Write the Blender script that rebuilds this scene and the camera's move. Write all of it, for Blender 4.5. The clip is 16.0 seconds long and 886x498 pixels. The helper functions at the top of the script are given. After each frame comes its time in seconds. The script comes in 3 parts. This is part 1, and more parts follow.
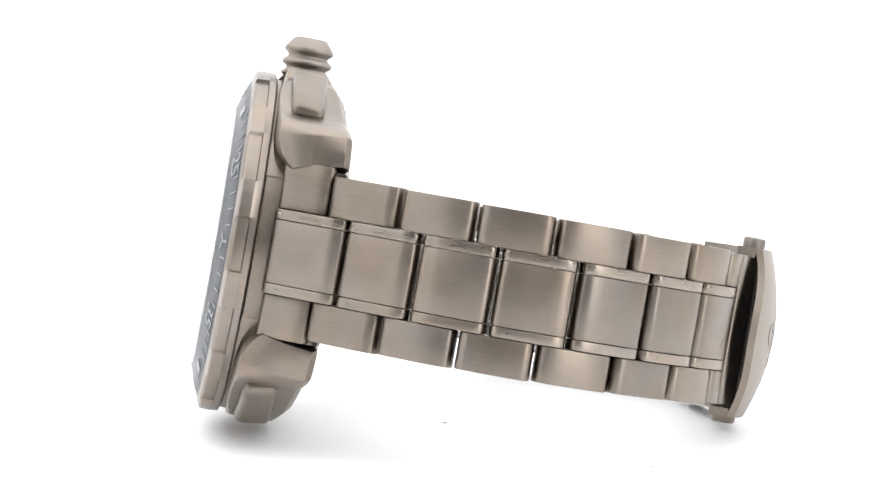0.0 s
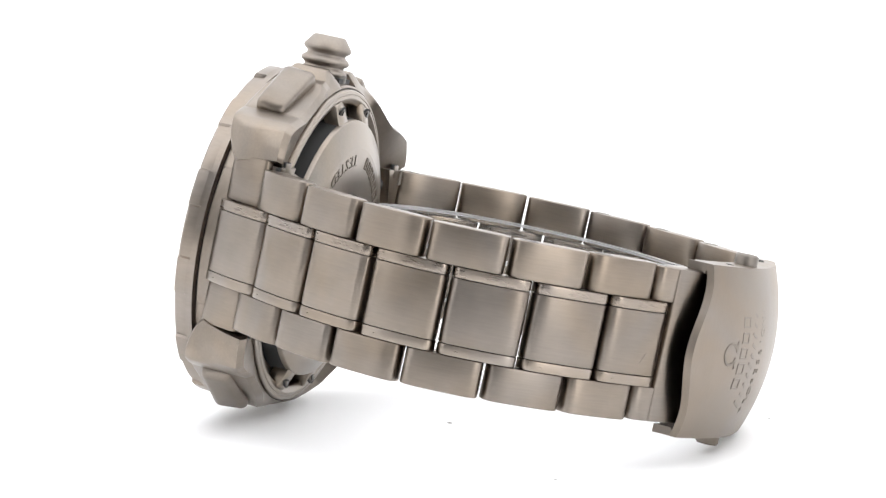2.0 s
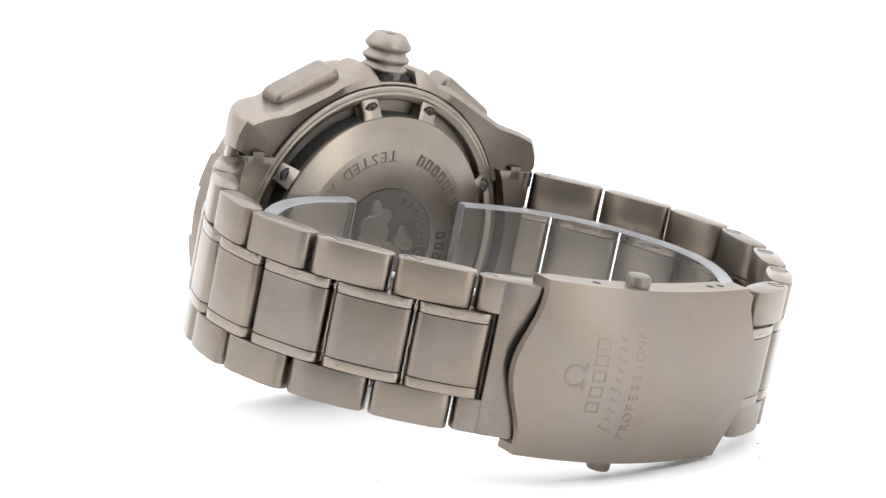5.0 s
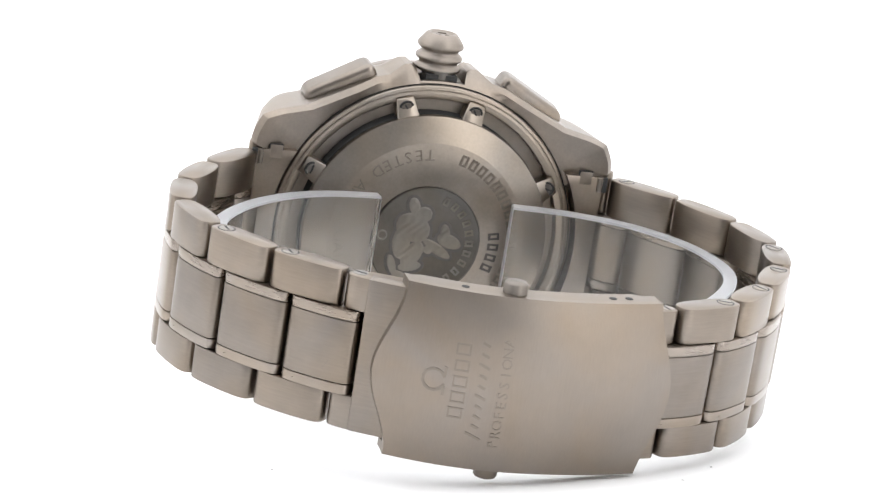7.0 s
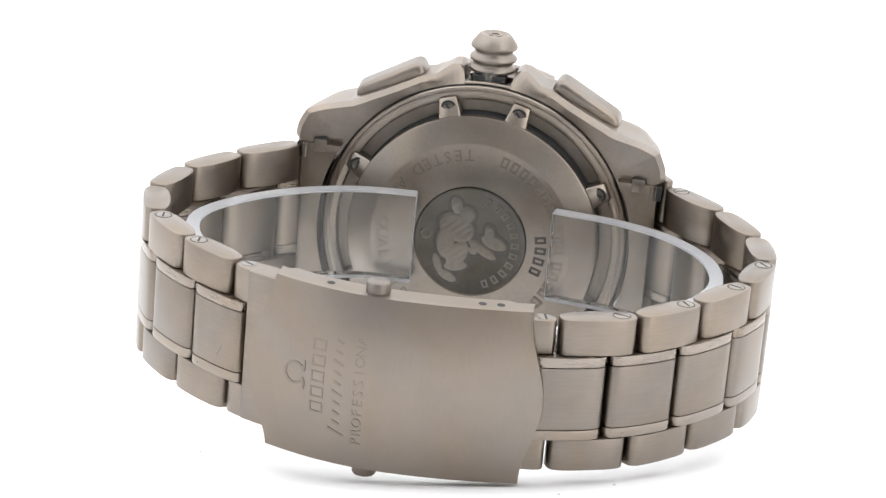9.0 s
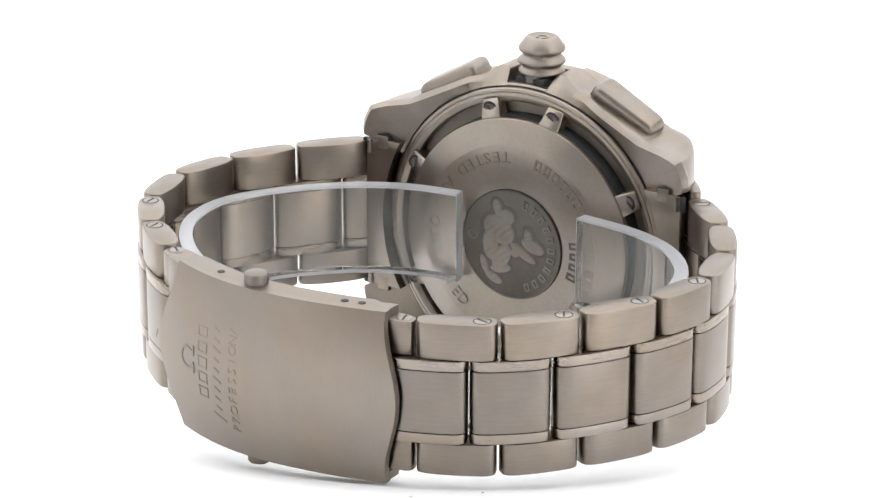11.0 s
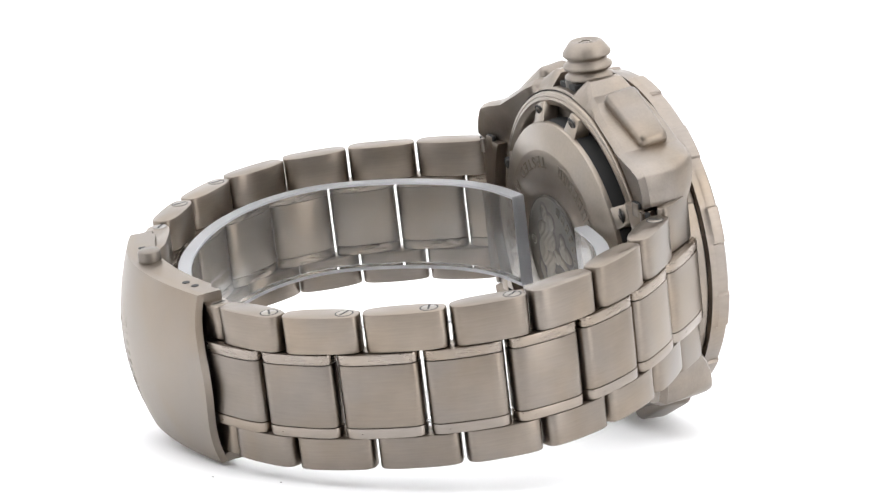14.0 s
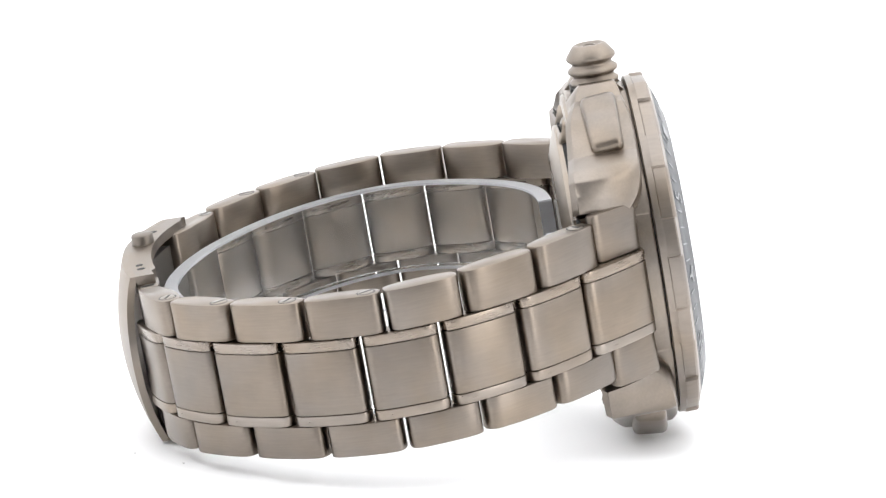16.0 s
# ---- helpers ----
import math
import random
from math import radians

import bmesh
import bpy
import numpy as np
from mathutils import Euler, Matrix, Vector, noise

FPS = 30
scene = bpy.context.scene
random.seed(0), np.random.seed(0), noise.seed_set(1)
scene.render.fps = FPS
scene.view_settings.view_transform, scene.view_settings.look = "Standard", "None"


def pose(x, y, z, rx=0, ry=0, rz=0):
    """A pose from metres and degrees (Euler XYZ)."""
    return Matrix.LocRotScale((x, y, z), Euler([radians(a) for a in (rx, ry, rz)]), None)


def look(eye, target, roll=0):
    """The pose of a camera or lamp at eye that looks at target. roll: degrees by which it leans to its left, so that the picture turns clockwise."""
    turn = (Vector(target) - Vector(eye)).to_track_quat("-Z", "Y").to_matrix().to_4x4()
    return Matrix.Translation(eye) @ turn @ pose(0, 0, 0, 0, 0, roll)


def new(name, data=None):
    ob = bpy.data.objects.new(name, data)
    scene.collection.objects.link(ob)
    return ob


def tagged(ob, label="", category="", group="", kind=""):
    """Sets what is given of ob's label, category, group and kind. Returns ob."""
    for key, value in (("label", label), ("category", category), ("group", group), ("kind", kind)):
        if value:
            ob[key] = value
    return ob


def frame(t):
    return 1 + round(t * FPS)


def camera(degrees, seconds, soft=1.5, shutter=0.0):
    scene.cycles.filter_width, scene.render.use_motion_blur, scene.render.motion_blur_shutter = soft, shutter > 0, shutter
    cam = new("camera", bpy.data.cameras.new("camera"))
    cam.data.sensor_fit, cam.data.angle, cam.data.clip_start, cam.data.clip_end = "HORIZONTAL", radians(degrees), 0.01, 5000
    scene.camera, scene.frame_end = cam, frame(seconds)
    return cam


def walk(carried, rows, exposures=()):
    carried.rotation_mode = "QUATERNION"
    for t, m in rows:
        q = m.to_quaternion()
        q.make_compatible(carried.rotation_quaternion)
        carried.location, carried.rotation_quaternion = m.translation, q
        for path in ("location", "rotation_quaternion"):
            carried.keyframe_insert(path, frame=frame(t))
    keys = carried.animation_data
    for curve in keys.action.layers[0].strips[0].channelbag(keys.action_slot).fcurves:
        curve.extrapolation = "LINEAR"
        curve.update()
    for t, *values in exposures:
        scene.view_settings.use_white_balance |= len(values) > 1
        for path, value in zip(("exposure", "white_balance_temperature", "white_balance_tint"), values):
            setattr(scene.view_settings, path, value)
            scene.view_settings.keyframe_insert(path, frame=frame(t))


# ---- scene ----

# All of the watch is drawn in millimetres in its own frame (x to twelve o'clock, y out of the dial, z to the crown), MM turns that into metres.
MM = 0.001
cam = camera(17.17, 16.0, soft=1.35)
EYE = pose(0.0, -0.389, 0.0762, 82.358, -0.430, 0.160)
walk(cam, [(0.0, EYE), (16.0, EYE)])

SPIN = -11.555  # degrees a second about the turntable's axis
REST = Matrix.Translation((-0.00018, 0.01562, 0.02258)) @ pose(0, 0, 0, 10.194, 5.979, 3.575)


# ---- light: a white tent with soft lamps ----
def build_light():
    world = bpy.data.worlds.new("studio")
    world.use_nodes = True
    bg = world.node_tree.nodes["Background"]
    bg.inputs["Color"].default_value = (0.97, 0.98, 1.0, 1)
    bg.inputs["Strength"].default_value = 1.36
    scene.world = world
    for name, eye, target, sx, sy, power, colour in (
            ("softbox_top", (0.0, 0.15, 0.95), (0, 0.1, 0), 2.4, 2.4, 8.2, (0.99, 0.99, 1.0)),
            ("softbox_left", (-0.85, -0.15, 0.45), (0, 0, 0.03), 0.5, 0.8, 0.25, (1.0, 0.97, 0.93)),
            ("softbox_right", (0.62, -0.66, 0.34), (0, 0, 0.03), 0.28, 0.7, 1.3, (1.0, 0.97, 0.93))):
        data = bpy.data.lights.new(name, "AREA")
        data.shape, data.size, data.size_y, data.energy, data.color = "RECTANGLE", sx, sy, power, colour
        new(name, data).matrix_world = look(eye, target)
    scene.view_settings.exposure = 0.55


build_light()


# ---- materials ----
def material(name):
    mat = bpy.data.materials.new(name)
    mat.use_nodes = True
    nt = mat.node_tree
    return mat, nt, nt.nodes["Principled BSDF"]


def metal(name, colour, rough, brush=(1, 1, 1), grain=900.0, depth=0.25, patch=0.12, streak=0.06, sheen=0.0, across=(0, 0, 1)):
    """Titanium: a stretched grain in roughness and relief, slow blotches of handling in colour; sheen spreads highlights across the grain."""
    mat, nt, b = material(name)
    co = nt.nodes.new("ShaderNodeTexCoord")
    mp = nt.nodes.new("ShaderNodeMapping")
    mp.inputs["Scale"].default_value = brush
    nt.links.new(co.outputs["Object"], mp.inputs["Vector"])
    fine = nt.nodes.new("ShaderNodeTexNoise")
    fine.inputs["Scale"].default_value, fine.inputs["Detail"].default_value = grain, 5
    nt.links.new(mp.outputs["Vector"], fine.inputs["Vector"])
    slow = nt.nodes.new("ShaderNodeTexNoise")
    slow.inputs["Scale"].default_value, slow.inputs["Detail"].default_value = 160, 4
    nt.links.new(co.outputs["Object"], slow.inputs["Vector"])
    info = nt.nodes.new("ShaderNodeObjectInfo")
    ramp = nt.nodes.new("ShaderNodeMapRange")
    ramp.inputs["From Min"].default_value, ramp.inputs["From Max"].default_value = 0.3, 0.7
    ramp.inputs["To Min"].default_value, ramp.inputs["To Max"].default_value = 1 - patch, 1 + patch
    nt.links.new(slow.outputs["Fac"], ramp.inputs["Value"])
    vary = nt.nodes.new("ShaderNodeMapRange")
    vary.inputs["To Min"].default_value, vary.inputs["To Max"].default_value = 0.92, 1.08
    nt.links.new(info.outputs["Random"], vary.inputs["Value"])
    lines = nt.nodes.new("ShaderNodeMapRange")
    lines.inputs["From Min"].default_value, lines.inputs["From Max"].default_value = 0.25, 0.75
    lines.inputs["To Min"].default_value, lines.inputs["To Max"].default_value = 1 - streak, 1 + streak
    nt.links.new(fine.outputs["Fac"], lines.inputs["Value"])
    m1 = nt.nodes.new("ShaderNodeMath")
    m1.operation = "MULTIPLY"
    nt.links.new(ramp.outputs["Result"], m1.inputs[0])
    nt.links.new(vary.outputs["Result"], m1.inputs[1])
    m2 = nt.nodes.new("ShaderNodeMath")
    m2.operation = "MULTIPLY"
    nt.links.new(m1.outputs[0], m2.inputs[0])
    nt.links.new(lines.outputs["Result"], m2.inputs[1])
    mix = nt.nodes.new("ShaderNodeVectorMath")
    mix.operation = "SCALE"
    # handled metal turns from grey to a browner tone in cloudy patches
    cloud = nt.nodes.new("ShaderNodeTexNoise")
    cloud.inputs["Scale"].default_value, cloud.inputs["Detail"].default_value = 90, 3
    cloud.inputs["Distortion"].default_value = 0.6
    shift = nt.nodes.new("ShaderNodeVectorMath")
    shift.operation = "ADD"
    nt.links.new(co.outputs["Object"], shift.inputs[0])
    nt.links.new(info.outputs["Random"], shift.inputs[1])
    nt.links.new(shift.outputs["Vector"], cloud.inputs["Vector"])
    part_way = nt.nodes.new("ShaderNodeMapRange")
    part_way.inputs["From Min"].default_value, part_way.inputs["From Max"].default_value = 0.35, 0.68
    nt.links.new(cloud.outputs["Fac"], part_way.inputs["Value"])
    tone = nt.nodes.new("ShaderNodeMix")
    tone.data_type = "VECTOR"
    tone.inputs["A"].default_value = (colour[0] * 1.0, colour[1] * 1.015, colour[2] * 1.04)
    tone.inputs["B"].default_value = (colour[0] * 1.02, colour[1] * 0.97, colour[2] * 0.90)
    nt.links.new(part_way.outputs["Result"], tone.inputs["Factor"])
    nt.links.new(tone.outputs["Result"], mix.inputs[0])
    nt.links.new(m2.outputs[0], mix.inputs["Scale"])
    nt.links.new(mix.outputs["Vector"], b.inputs["Base Color"])
    b.inputs["Metallic"].default_value = 1.0
    rr = nt.nodes.new("ShaderNodeMapRange")
    rr.inputs["To Min"].default_value, rr.inputs["To Max"].default_value = rough - 0.10, rough + 0.04
    nt.links.new(fine.outputs["Fac"], rr.inputs["Value"])
    wear = nt.nodes.new("ShaderNodeMath")
    wear.operation = "MULTIPLY_ADD"
    wear.inputs[1].default_value = 0.16
    nt.links.new(slow.outputs["Fac"], wear.inputs[0])
    nt.links.new(rr.outputs["Result"], wear.inputs[2])
    nt.links.new(wear.outputs[0], b.inputs["Roughness"])
    bump = nt.nodes.new("ShaderNodeBump")
    bump.inputs["Strength"].default_value, bump.inputs["Distance"].default_value = depth, 0.00004
    nt.links.new(fine.outputs["Fac"], bump.inputs["Height"])
    nt.links.new(bump.outputs["Normal"], b.inputs["Normal"])
    if sheen:
        way = nt.nodes.new("ShaderNodeVectorTransform")
        way.vector_type, way.convert_from, way.convert_to = "VECTOR", "OBJECT", "WORLD"
        way.inputs["Vector"].default_value = across
        nt.links.new(way.outputs["Vector"], b.inputs["Tangent"])
        b.inputs["Anisotropic"].default_value = sheen
    return mat


def plain(name, colour, rough=0.5, metallic=0.0, patch=0.05, scale=300.0):
    mat, nt, b = material(name)
    co = nt.nodes.new("ShaderNodeTexCoord")
    n = nt.nodes.new("ShaderNodeTexNoise")
    n.inputs["Scale"].default_value, n.inputs["Detail"].default_value = scale, 4
    nt.links.new(co.outputs["Object"], n.inputs["Vector"])
    r = nt.nodes.new("ShaderNodeMapRange")
    r.inputs["To Min"].default_value, r.inputs["To Max"].default_value = 1 - patch, 1 + patch
    nt.links.new(n.outputs["Fac"], r.inputs["Value"])
    mix = nt.nodes.new("ShaderNodeVectorMath")
    mix.operation = "SCALE"
    mix.inputs[0].default_value = colour
    nt.links.new(r.outputs["Result"], mix.inputs["Scale"])
    nt.links.new(mix.outputs["Vector"], b.inputs["Base Color"])
    b.inputs["Roughness"].default_value, b.inputs["Metallic"].default_value = rough, metallic
    return mat


def glass(name, colour, rough, ior, clear=1.0):
    mat, nt, b = material(name)
    b.inputs["Base Color"].default_value = (*colour, 1)
    b.inputs["Roughness"].default_value, b.inputs["IOR"].default_value = rough, ior
    b.inputs["Transmission Weight"].default_value = clear
    return mat


TI = (0.230, 0.199, 0.170)
LINK = metal("brushed titanium, along the bracelet", TI, 0.31, (0.12, 1, 1.6), 2600, 0.22, 0.10, 0.06, 0.75)
LINK_SIDE = metal("satin titanium edges", (0.264, 0.230, 0.199), 0.24, (0.15, 1, 1.5), 2200, 0.15, 0.05, 0.06, 0.6)
CLASP = metal("brushed titanium, across the clasp", TI, 0.38, (1.6, 1, 0.12), 3600, 0.2, 0.06, 0.04)
CROWN = metal("dull titanium crown", (0.262, 0.229, 0.198), 0.42, (1, 1, 1), 3000, 0.12, 0.08)
CASE = metal("satin titanium case", (0.232, 0.202, 0.174), 0.30, (1, 1, 1), 3000, 0.12, 0.16)
BACK = metal("satin titanium case back", (0.275, 0.243, 0.211), 0.29, (1, 1, 1), 2600, 0.10, 0.10)
BEZEL = metal("brushed titanium bezel", (0.262, 0.228, 0.198), 0.28, (1, 0.2, 1), 2400, 0.2, 0.08)
# steel coloured dark for the shade inside the clasp; the crown tube shares it
DARK = plain("steel darkened for shade", (0.150, 0.140, 0.128), 0.45, 0.8, 0.15)
STEEL = metal("polished steel screw", (0.270, 0.250, 0.228), 0.3, (1, 1, 1), 2000, 0.05, 0.05)
CHANNEL = metal("channel", (0.250, 0.222, 0.196), 0.42, (1, 1, 1), 2000, 0.2, 0.2)
BUTTON = metal("darker titanium button", (0.200, 0.178, 0.156), 0.4, (1, 1, 1), 2000, 0.15, 0.1)
SCREW = metal("grey steel screw", (0.141, 0.130, 0.120), 0.3, (1, 1, 1), 2000, 0.1, 0.1)
MEDAL = metal("darkened relief medallion", (0.120, 0.113, 0.103), 0.42, (1, 1, 1), 1500, 0.5, 0.2)
RELIEF = metal("rubbed relief", (0.185, 0.172, 0.154), 0.4, (1, 1, 1), 1800, 0.4, 0.15)
ENGRAVE = plain("dark engraving", (0.100, 0.092, 0.086), 0.6, 0.6, 0.15, 1500)
ENGRAVE_SOFT = plain("shallow laser engraving", (0.203, 0.175, 0.149), 0.38, 1.0, 0.1, 2500)
ENGRAVE_BACK = plain("etched lettering", (0.215, 0.187, 0.159), 0.45, 1.0, 0.15, 1500)
RUBBED = plain("rubbed emblem", (0.215, 0.185, 0.152), 0.45, 1.0, 0.3, 1500)
INSERT = plain("blue-black bezel insert", (0.014, 0.017, 0.023), 0.3, 0.0, 0.2, 400)
INSERT.node_tree.nodes["Principled BSDF"].inputs["Specular IOR Level"].default_value = 0.22
MARK = plain("pale bezel marks", (0.32, 0.325, 0.335), 0.5)
DIAL = plain("black display", (0.012, 0.013, 0.016), 0.4)
CRYSTAL = glass("sapphire crystal", (0.97, 0.98, 1.0), 0.0, 1.6)
PLASTIC = glass("clear plastic", (0.995, 0.988, 0.975), 0.01, 1.22, 0.965)
EDGE = glass("sawn plastic edge", (0.74, 0.745, 0.765), 0.35, 1.25, 0.8)
# black of the seams, also painted where holes and recesses lie in shade
RUBBER_AND_SHADE = plain("black gasket and shade", (0.02, 0.02, 0.02), 0.7)
WHITE = plain("white studio sheet", (0.95, 0.95, 0.955), 0.6, 0.0, 0.01, 3.0)
PALE = plain("pale side panel", (0.72, 0.72, 0.72), 0.9, 0.0, 0.04, 4.0)
GREY = plain("dark grey reflection panel", (0.2, 0.2, 0.2), 0.8, 0.0, 0.1, 4.0)
SPECK = plain("grey dust", (0.25, 0.24, 0.23), 0.9)


# ---- mesh helpers ----
def part(name, bm, mat, parent, label="", m=None, smooth=40):
    """One mesh object under a thing or a part; bm is in millimetres."""
    if isinstance(bm, bpy.types.Mesh):
        me = bm
    else:
        bmesh.ops.recalc_face_normals(bm, faces=bm.faces)
        for v in bm.verts:
            v.co *= MM
        for f in bm.faces:
            f.smooth = True
        for e in bm.edges:
            e.smooth = len(e.link_faces) == 2 and e.calc_face_angle(0) < radians(smooth)
        me = bpy.data.meshes.new(name)
        bm.to_mesh(me)
        bm.free()
        me.materials.append(mat)
    ob = new(name, me)
    ob.parent = parent
    if m is not None:
        ob.matrix_basis = m
    if label:
        tagged(ob, label)
    return ob


def place(x, y, z, rx=0, ry=0, rz=0):
    return pose(x * MM, y * MM, z * MM, rx, ry, rz)


def revolve(profile, axis="Y", n=96, bm=None, closed=False):
    """Turn (radius, height) pairs about an axis."""
    bm = bm or bmesh.new()
    rings = []
    for r, h in profile:
        if r < 1e-6:
            p = (0, h, 0) if axis == "Y" else (0, 0, h)
            rings.append([bm.verts.new(p)] * n)
            continue
        ring = []
        for i in range(n):
            a = 2 * math.pi * i / n
            c, s = r * math.cos(a), r * math.sin(a)
            ring.append(bm.verts.new((c, h, s) if axis == "Y" else (c, s, h)))
        rings.append(ring)
    pairs = list(zip(rings, rings[1:])) + ([(rings[-1], rings[0])] if closed else [])
    for a, b in pairs:
        for i in range(n):
            q = [a[i], a[(i + 1) % n], b[(i + 1) % n], b[i]]
            q = list(dict.fromkeys(q))
            if len(q) > 2:
                bm.faces.new(q)
    return bm


def prism(outline, z0, z1, edge=0.25):
    """An outline in x, y raised from z0 to z1 with rounded rims."""
    bm = bmesh.new()
    cx = sum(p[0] for p in outline) / len(outline)
    cy = sum(p[1] for p in outline) / len(outline)
    w = max(abs(p[0] - cx) for p in outline)
    h = max(abs(p[1] - cy) for p in outline)

    def ring(inset, z):
        return [bm.verts.new((cx + (x - cx) * (1 - inset / w), cy + (y - cy) * (1 - inset / h), z)) for x, y in outline]

    rings = [ring(edge, z0), ring(edge * 0.3, z0 + edge * 0.3), ring(0, z0 + edge), ring(0, z1 - edge), ring(edge * 0.3, z1 - edge * 0.3), ring(edge, z1)]
    k = len(outline)
    for a, b in zip(rings, rings[1:]):
        for i in range(k):
            bm.faces.new((a[i], a[(i + 1) % k], b[(i + 1) % k], b[i]))
    bm.faces.new(rings[0][::-1])
    bm.faces.new(rings[-1])
    return bm


def block(sx, sy, sz, bevel=0.4, seg=3):
    bm = bmesh.new()
    bmesh.ops.create_cube(bm, size=1)
    for v in bm.verts:
        v.co = Vector((v.co.x * sx, v.co.y * sy, v.co.z * sz))
    if bevel:
        bmesh.ops.bevel(bm, geom=bm.edges[:], offset=bevel, segments=seg, profile=0.6, affect="EDGES")
    return bm


def merge(bm, other, m):
    """Add another bmesh, moved by m, to bm."""
    me = bpy.data.meshes.new("scrap")
    other.to_mesh(me)
    other.free()
    me.transform(m)
    bm.from_mesh(me)
    bpy.data.meshes.remove(me)
    return bm


def letters(text, size, depth=0.06):
    """The built-in font as a bmesh in x, y, in millimetres, centred."""
    cu = bpy.data.curves.new("lettering", "FONT")
    cu.body, cu.size, cu.align_x, cu.align_y, cu.extrude = text, size, "CENTER", "CENTER", depth
    cu.resolution_u = 2
    ob = bpy.data.objects.new("lettering", cu)
    scene.collection.objects.link(ob)
    me = bpy.data.meshes.new_from_object(ob.evaluated_get(bpy.context.evaluated_depsgraph_get()))
    bm = bmesh.new()
    bm.from_mesh(me)
    bpy.data.objects.remove(ob)
    bpy.data.meshes.remove(me)
    bpy.data.curves.remove(cu)
    return bm


# ---- the place ----
def build_place():
    """A white sheet that lies under the turntable and sweeps up behind it, one piece; unseen panels are added round it.
    """
    prof = [(-1.6, 0.0), (0.35, 0.0)]
    for i in range(1, 13):
        a = radians(90 * i / 12)
        prof.append((0.35 + 0.6 * math.sin(a), 0.6 - 0.6 * math.cos(a)))
    prof.append((0.95, 1.5))
    bm = bmesh.new()
    rows = [[bm.verts.new((x, y, z - 0.0012)) for x in (-1.13, -0.56, 0, 0.56, 1.13)] for y, z in prof]
    for a, b in zip(rows, rows[1:]):
        for i in range(4):
            bm.faces.new((a[i], a[i + 1], b[i + 1], b[i]))
    for f in bm.faces:
        f.smooth = True
    me = bpy.data.meshes.new("backdrop")
    bm.to_mesh(me)
    bm.free()
    me.materials.append(WHITE)
    # unseen panel added behind the camera to darken what the metal reflects
    wall = prism([(-900, -15), (900, -15), (900, 15), (-900, 15)], 0, 1200, 2)
    ob = part("wall_front", wall, GREY, None, m=pose(0, -0.95, -0.0012))
    tagged(ob, "unseen dark panel behind the camera, added for the metal to reflect", "wall", kind="structure")
    # unseen panels added at both sides to shape the side light
    for name, x in (("wall_left", -1.15), ("wall_right", 1.15)):
        side = part(name, prism([(-15, -900), (15, -900), (15, 900), (-15, 900)], 0, 700, 2), PALE, None, m=pose(x, 0, -0.0012))
        tagged(side, "unseen pale panel beside the table, added to shape the side light", "wall", kind="structure")
    tagged(new("backdrop", me), "seamless white studio sheet sweeping up behind the turntable", "backdrop", kind="structure")


build_place()
# ---- the watch ----
watch = tagged(new("wristwatch"), "titanium chronograph wristwatch on a link bracelet, standing on its edge", "watch")


CASE_LINE = [(18.9, 11.45), (25.6, 11.5), (26.4, 11.9), (26.45, 12.5), (26.1, 13.6), (24.8, 15.6), (22.5, 16.4), (18.6, 17.3), (13.9, 19.55), (9.4, 21.75), (7.4, 22.2), (6.0, 23.2), (5.2, 23.7), (4.2, 23.8), (3.5, 23.3), (3.3, 21.9), (0.0, 21.9)]


def case_outline(a):
    """Radius of the case middle at an angle from twelve o'clock, in the plane of the dial: round, with crown guards and four lugs."""
    pts = CASE_LINE if math.sin(a) > 0 else CASE_LINE[:10] + [(7.4, 22.45), (4.0, 22.75), (0.0, 22.8)]
    c, s = abs(math.cos(a)), abs(math.sin(a))
    best = 22.1
    for (x0, z0), (x1, z1) in zip(pts, pts[1:]):
        dx, dz = x1 - x0, z1 - z0
        det = c * -dz + s * dx
        if abs(det) < 1e-9:
            continue
        r = (x0 * -dz + z0 * dx) / det
        u = (c * z0 - s * x0) / det
        if -1e-6 <= u <= 1 + 1e-6:
            best = max(best, r) if math.atan2(s, c) > math.atan2(11.47, 25.6) else best
    return best


